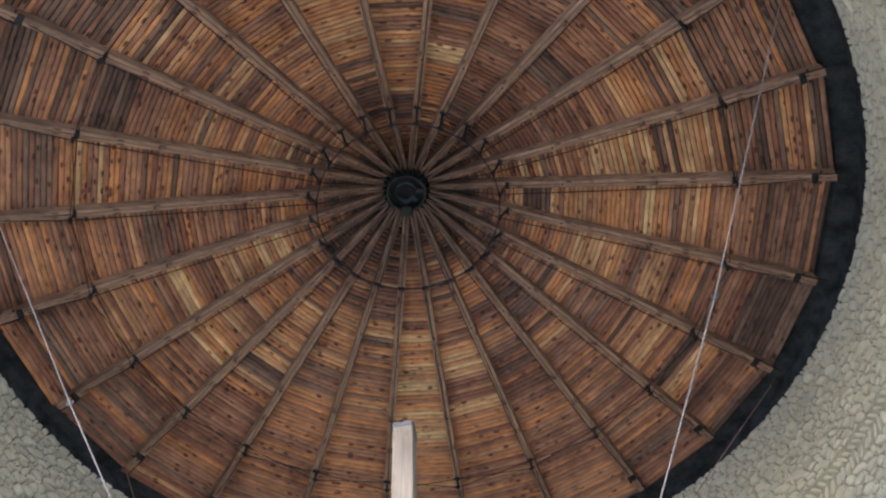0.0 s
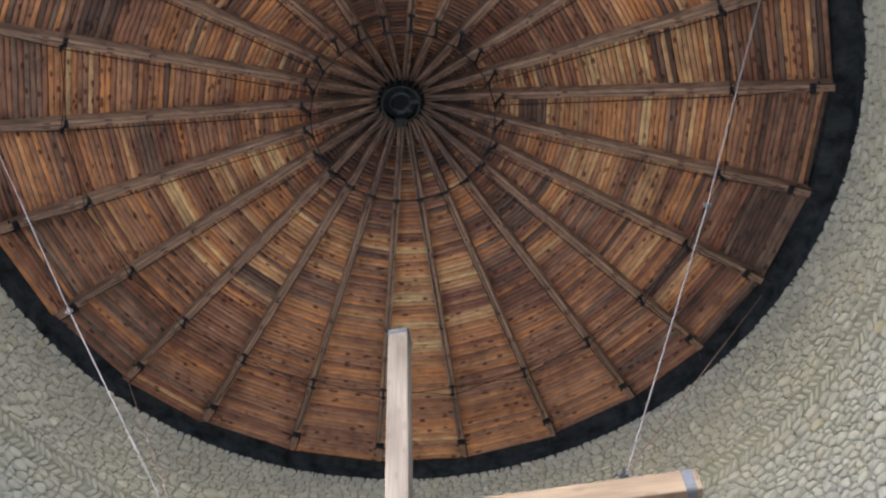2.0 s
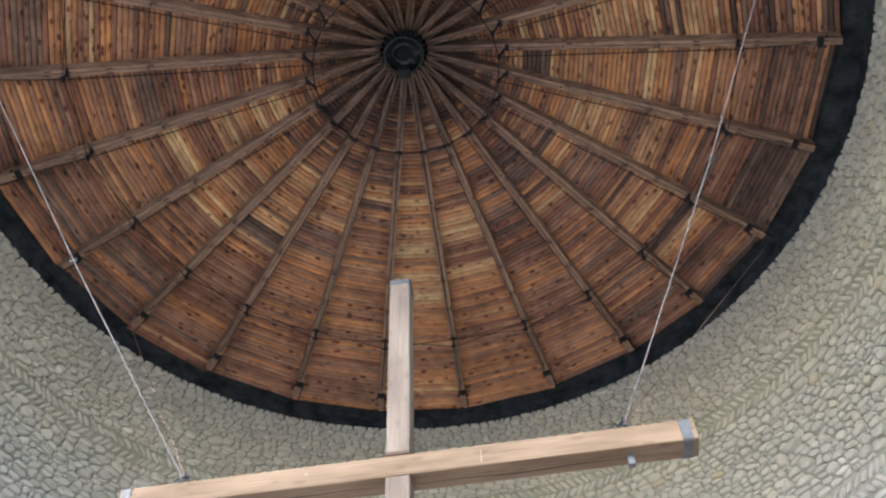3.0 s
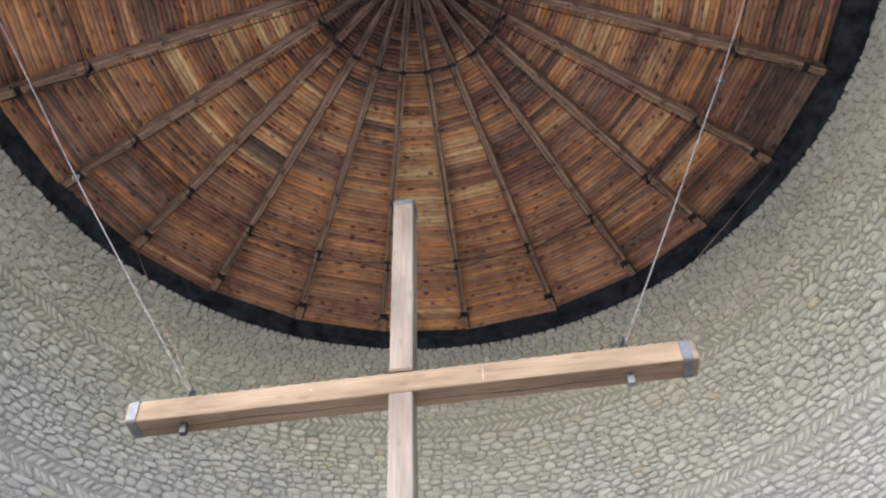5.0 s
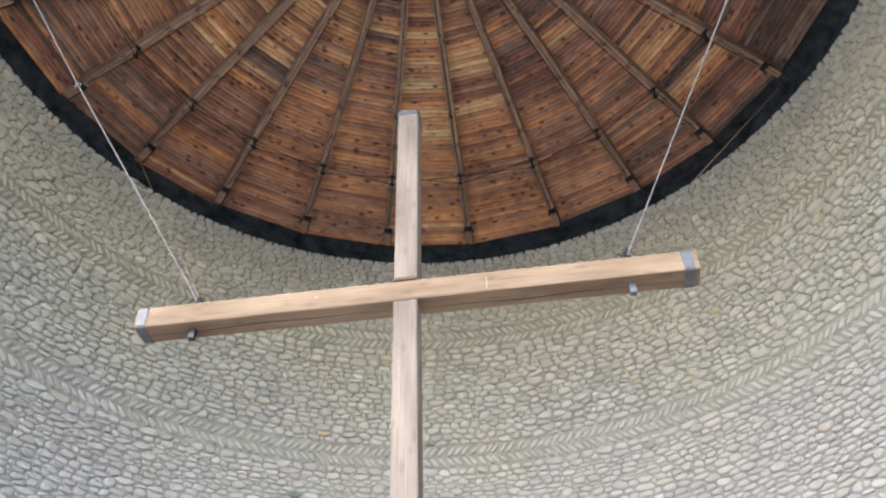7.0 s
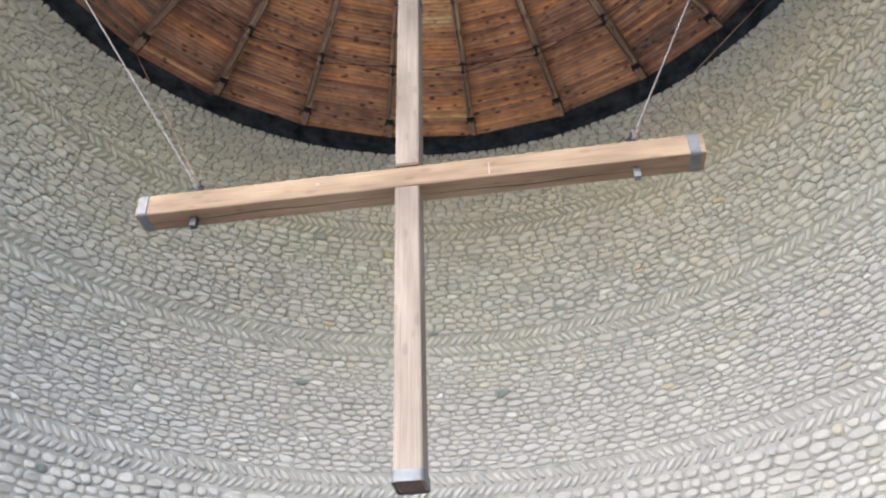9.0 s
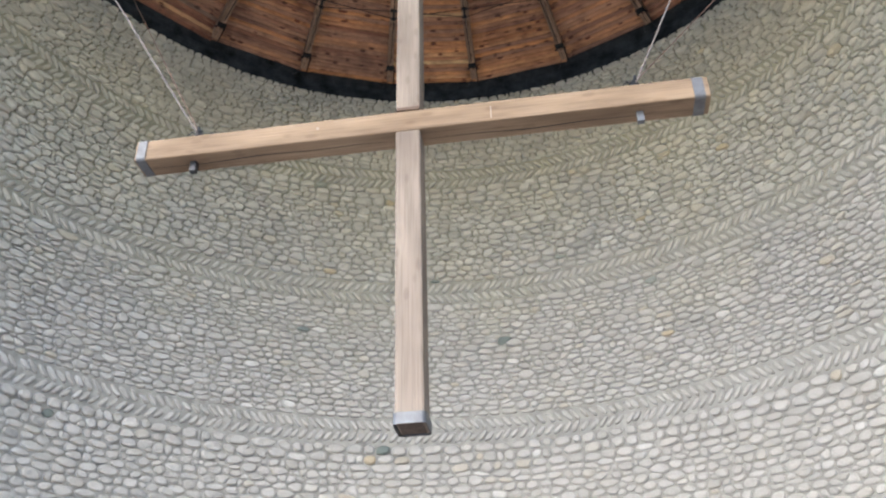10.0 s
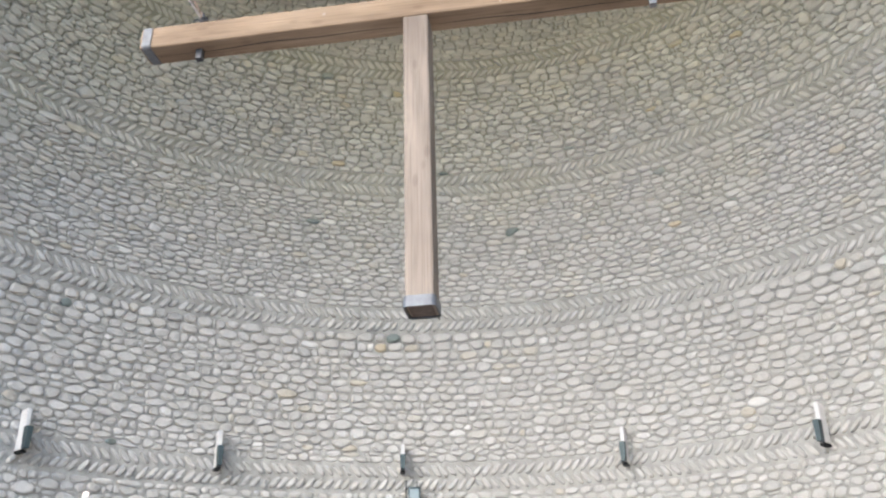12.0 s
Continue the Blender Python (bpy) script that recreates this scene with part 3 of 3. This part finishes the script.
sender = new("wall_box")
sender.matrix_basis = at_wall(91.45, 2.95)
bm = bmesh.new()
box(bm, (0.03, -0.065, -0.16), (0.12, 0.065, 0.12), 0.02)
part("case", bm, M_DARKBOX, sender)
bm = bmesh.new()
box(bm, (0.121, -0.05, -0.12), (0.127, 0.05, 0.09), 0.002)
part("front_panel", bm, plain("pale_blue_panel", (0.22, 0.28, 0.31), 0.4, vary=0.1), sender, "pale blue-grey front panel")
for y in (-0.085, 0.03):
    bm = bmesh.new()
    tube(bm, (0.07, y, 0.0), (0.07, y, 0.19 if y < 0 else 0.18), 0.006, 8)
    part("aerial", bm, M_IRON, sender, "thin black aerial")
tagged(sender, "small blue-grey wall box with two short aerials", "wall box")

spot = new("spot_light")
spot.matrix_basis = at_wall(129.7, 2.79)
bm = bmesh.new()
tube(bm, (-0.02, 0, -0.06), (0.10, 0, -0.06), 0.012, 8)
tube(bm, (0.10, 0, -0.08), (0.10, 0, 0.03), 0.035, 16)
part("holder", bm, M_WHITE, spot)
bm = bmesh.new()
bmesh.ops.create_uvsphere(bm, u_segments=12, v_segments=8, radius=0.028, matrix=Matrix.Translation((0.10, 0, 0.045)))
part("bulb", bm, M_LAMP, spot, "glowing warm white bulb", smooth=True)
tagged(spot, "small wall light with a glowing warm bulb", "wall light")

# ---- cobbles of the round wall ----
srng = random.Random(11)


def clip_poly(poly, nx, nz, d):
    out = []
    n = len(poly)
    for i in range(n):
        p, q = poly[i], poly[(i + 1) % n]
        fp, fq = p[0] * nx + p[1] * nz - d, q[0] * nx + q[1] * nz - d
        if fp <= 0:
            out.append(p)
        if (fp < 0 < fq) or (fq < 0 < fp):
            t = fp / (fp - fq)
            out.append((p[0] + (q[0] - p[0]) * t, p[1] + (q[1] - p[1]) * t))
    return out


def cobble_cells(z0, z1):
    """Irregular rounded cells in rough courses between two heights, all round: (s, z) polygons."""
    length, stretch = 2 * math.pi * R, 1.7 if z0 < 4 else 1.85 if z0 < 6.5 else 1.6
    heights, z = [], z0
    while z < z1:
        heights.append(srng.uniform(0.048, 0.094) * (srng.choice((0.9, 1.1, 1.3)) if z < 4.9 else 1.0 if z < 6.5 else 1.12 if z < 8.4 else 0.98))
        z += heights[-1]
    fit = (z1 - z0) / sum(heights)
    rows, z = [], z0
    for h in heights:
        h *= fit
        zc = z + h / 2
        z += h
        s, row = SEAM + srng.uniform(0, 0.2), []
        while s < SEAM + length - 0.05:
            w = srng.choice((0.055, 0.07, 0.09, 0.105, 0.12, 0.14, 0.16, 0.19, 0.23, 0.29)) * srng.uniform(0.9, 1.1) * (0.62 + 4.2 * h) * (1.0 if z0 < 8.4 else 0.86)
            row.append((s + w / 2, (zc + srng.gauss(0, 0.011)) * stretch, srng.gauss(0, 0.0028)))
            s += w
        rows.append(row)
    keys = [np.array([p[0] for p in row]) for row in rows]
    cells = []
    for i, row in enumerate(rows):
        for (s, zz, wt) in row:
            poly = [(s - 0.3, z0 * stretch), (s + 0.3, z0 * stretch), (s + 0.3, z1 * stretch), (s - 0.3, z1 * stretch)]
            for j in range(max(0, i - 2), min(len(rows), i + 3)):
                lo, hi = np.searchsorted(keys[j], (s - 0.5, s + 0.5))
                for (s2, z2, wt2) in rows[j][lo:hi]:
                    dx, dz = s2 - s, z2 - zz
                    if dx == 0 and dz == 0:
                        continue
                    poly = clip_poly(poly, dx, dz, (s2 * s2 + z2 * z2 - s * s - zz * zz + wt - wt2) / 2)
                    if len(poly) < 3:
                        break
                if len(poly) < 3:
                    break
            if len(poly) >= 3 and max(p[0] for p in poly) - min(p[0] for p in poly) > 0.03 and max(p[1] for p in poly) - min(p[1] for p in poly) > 0.04:
                cells.append([(p, q / stretch) for p, q in poly])
    return cells


def herring_cells(zc):
    """Two rows of slanted slim stones that meet in a chevron; the slant turns over at the middle of the wall."""
    cells = []
    length = 2 * math.pi * R
    s = SEAM
    mid = radians(84) * R
    while s < SEAM + length:
        pitch = srng.uniform(0.084, 0.104)
        flip = {8.55: 1, 6.78: -1, 4.98: 1, 3.18: -1 if s < mid else 1}.get(zc, -1)
        for up in (1, -1):
            w, l = srng.uniform(0.030, 0.042), srng.uniform(0.060, 0.076)
            lean = flip * up * srng.uniform(0.55, 0.75)
            c0 = (s + srng.uniform(-0.01, 0.01), zc + up * srng.uniform(0.066, 0.076))
            poly = []
            for k in range(8):
                t = (k + 0.5) * math.pi / 4
                px, pz = w * math.copysign(abs(math.cos(t)) ** 0.8, math.cos(t)), l * math.copysign(abs(math.sin(t)) ** 0.8, math.sin(t))
                poly.append((c0[0] - px + pz * lean, c0[1] + pz))
            cells.append(poly[::-1])
        s += pitch
    return cells


def stone_mesh(poly, slim):
    """A domed pebble over one cell: vertices, faces."""
    n = len(poly)
    cx, cz = sum(p[0] for p in poly) / n, sum(p[1] for p in poly) / n
    if not slim:
        # cut the corners, then draw the outline halfway to an egg shape
        pts = []
        for i in range(n):
            p, q = poly[i], poly[(i + 1) % n]
            k = srng.uniform(0.24, 0.32)
            pts += [(p[0] + (q[0] - p[0]) * k, p[1] + (q[1] - p[1]) * k), (q[0] + (p[0] - q[0]) * k, q[1] + (p[1] - q[1]) * k)]
        ea = (max(p[0] for p in pts) - min(p[0] for p in pts)) / 2
        eb = (max(p[1] for p in pts) - min(p[1] for p in pts)) / 2
        cx, cz = min(p[0] for p in pts) + ea, min(p[1] for p in pts) + eb
        egg = srng.uniform(0.1, 0.6)
        for i, p in enumerate(pts):
            t = math.atan2((p[1] - cz) / eb, (p[0] - cx) / ea)
            pts[i] = (p[0] + (cx + ea * math.cos(t) - p[0]) * egg, p[1] + (cz + eb * math.sin(t) - p[1]) * egg)
    else:
        pts = list(poly)
    out = []
    joint = 0.005 if slim else srng.uniform(0.004, 0.012)
    size = 1e9
    for p in pts:
        d = math.hypot(p[0] - cx, p[1] - cz) + 1e-9
        k = max(0.3, 1 - joint / d) * srng.uniform(0.93, 1.0)
        size = min(size, d)
        out.append(((p[0] - cx) * k, (p[1] - cz) * k))
    # merge near points
    pts = [p for i, p in enumerate(out) if math.hypot(p[0] - out[i - 1][0], p[1] - out[i - 1][1]) > 0.008]
    if len(pts) < 5:
        pts = out
    n = len(pts)
    h = min(0.05, max(0.02, size * srng.uniform(0.5, 0.8))) * (0.74 if cz < 4.85 else 1.0 if cz < 6.8 else 1.28) if not slim else srng.uniform(0.017, 0.028)
    tx, tz = srng.gauss(0, 0.1), srng.gauss(-0.2 if cz < 5 else -0.16 if cz < 6.8 else -0.05, 0.13)  # below, the lower edges stand proud
    verts = []
    for scale, rise in ((1.0, -0.25), (0.99, 0.48), (0.915, 0.9), (0.6, 1.0)):
        for (a, b) in pts:
            a2, b2 = a * scale, b * scale
            dep = rise * h + (a2 * tx + b2 * tz if rise > 0 else 0)
            th = (cx + a2) / R
            rr = R + 0.012 - dep
            verts.append((rr * math.cos(th), rr * math.sin(th), cz + b2))
    th, rr = cx / R, R + 0.012 - h
    verts.append((rr * math.cos(th), rr * math.sin(th), cz))
    faces = []
    for k in range(3):
        for i in range(n):
            i2 = (i + 1) % n
            faces.append((k * n + i, (k + 1) * n + i, (k + 1) * n + i2, k * n + i2))
    for i in range(n):
        faces.append((3 * n + i, 4 * n, 3 * n + (i + 1) % n))
    return verts, faces, (cx / R, cz)


def in_opening(th, z):
    a = (th - OPEN_A1) % (2 * math.pi)
    back, side = (OPEN_A0 - OPEN_A1) % (2 * math.pi), (SIDE_A0 - OPEN_A1) % (2 * math.pi)
    return (a > back - 0.02 and z < OPEN_Z + 0.1) or (a > side - 0.02 and z < SIDE_Z + 0.1) or a > 2 * math.pi - 0.02 and z < OPEN_Z


# stones of another colour: (heading in degrees, height, tone)
TEAL, SLATE, OCHRE, WHITE = 0.02, 0.075, 0.965, 1.0
ODD = [(134.3, 4.62, TEAL), (127.2, 3.41, TEAL), (105.2, 6.26, TEAL), (78.3, 6.05, TEAL), (103.7, 8.51, SLATE), (86.8, 6.96, TEAL),
       (94.8, 4.73, TEAL), (56.5, 5.43, SLATE), (57.2, 6.48, SLATE), (48.2, 5.88, SLATE), (69.7, 7.15, SLATE), (63.5, 5.75, SLATE),
       (55.6, 5.76, OCHRE), (101.6, 7.06, OCHRE), (94.2, 8.21, OCHRE), (42.8, 7.86, OCHRE), (56.9, 7.37, OCHRE), (54.7, 6.11, WHITE),
       (106.0, 5.21, WHITE), (74.5, 4.65, WHITE), (36.3, 4.21, WHITE), (79.9, 4.25, WHITE), (94.8, 4.64, OCHRE)]


def middle(poly):
    return math.degrees(sum(p[0] for p in poly) / len(poly) / R) % 360, sum(p[1] for p in poly) / len(poly)


all_v, all_f, all_t, singles = [], [], [], []
edges = [0.02] + [z for b in BANDS for z in (b - BAND_H - 0.012, b + BAND_H + 0.012)] + [Z_TOP]
cells = []
for k in range(0, len(edges), 2):
    cells += [(c, False) for c in cobble_cells(edges[k], edges[k + 1])]
spots = np.array([middle(c) for c, _ in cells])
odd = {int(np.argmin(np.hypot((spots[:, 0] - a) * 0.0873, spots[:, 1] - z))): t for a, z, t in ODD}
for b in BANDS:
    cells += [(c, True) for c in herring_cells(b)]
for index, (poly, slim) in enumerate(cells):
    verts, faces, (th, z) = stone_mesh(poly, slim)
    if in_opening(th, z):
        continue
    u = srng.random()
    tone = srng.uniform(0.12, 0.86) if u < 0.975 else (srng.uniform(0.87, 0.925) if u < 0.99 else 1.0)
    tone = odd.get(index, tone)
    if slim:
        tone = srng.uniform(0.12, 0.75)
    if abs(math.degrees(th) - 92) < 16 and 3.38 < z < 5.2 and len(singles) < 300:
        singles.append((verts, faces, tone, slim))
        continue
    k = len(all_v)
    all_v += verts
    all_f += [tuple(i + k for i in f) for f in faces]
    all_t += [tone] * len(faces)
rest = new("cobbles", mesh_from("cobbles", all_v, all_f, M_COBBLE, smooth=True, tone=all_t))
rest.parent = wall
tagged(rest, "grey and beige rounded river cobbles laid in rough courses", kind="stuff")
for verts, faces, tone, slim in singles:
    ob = new("cobble", mesh_from("cobble", verts, faces, M_COBBLE, smooth=True, tone=[tone] * len(faces)))
    ob.parent = wall
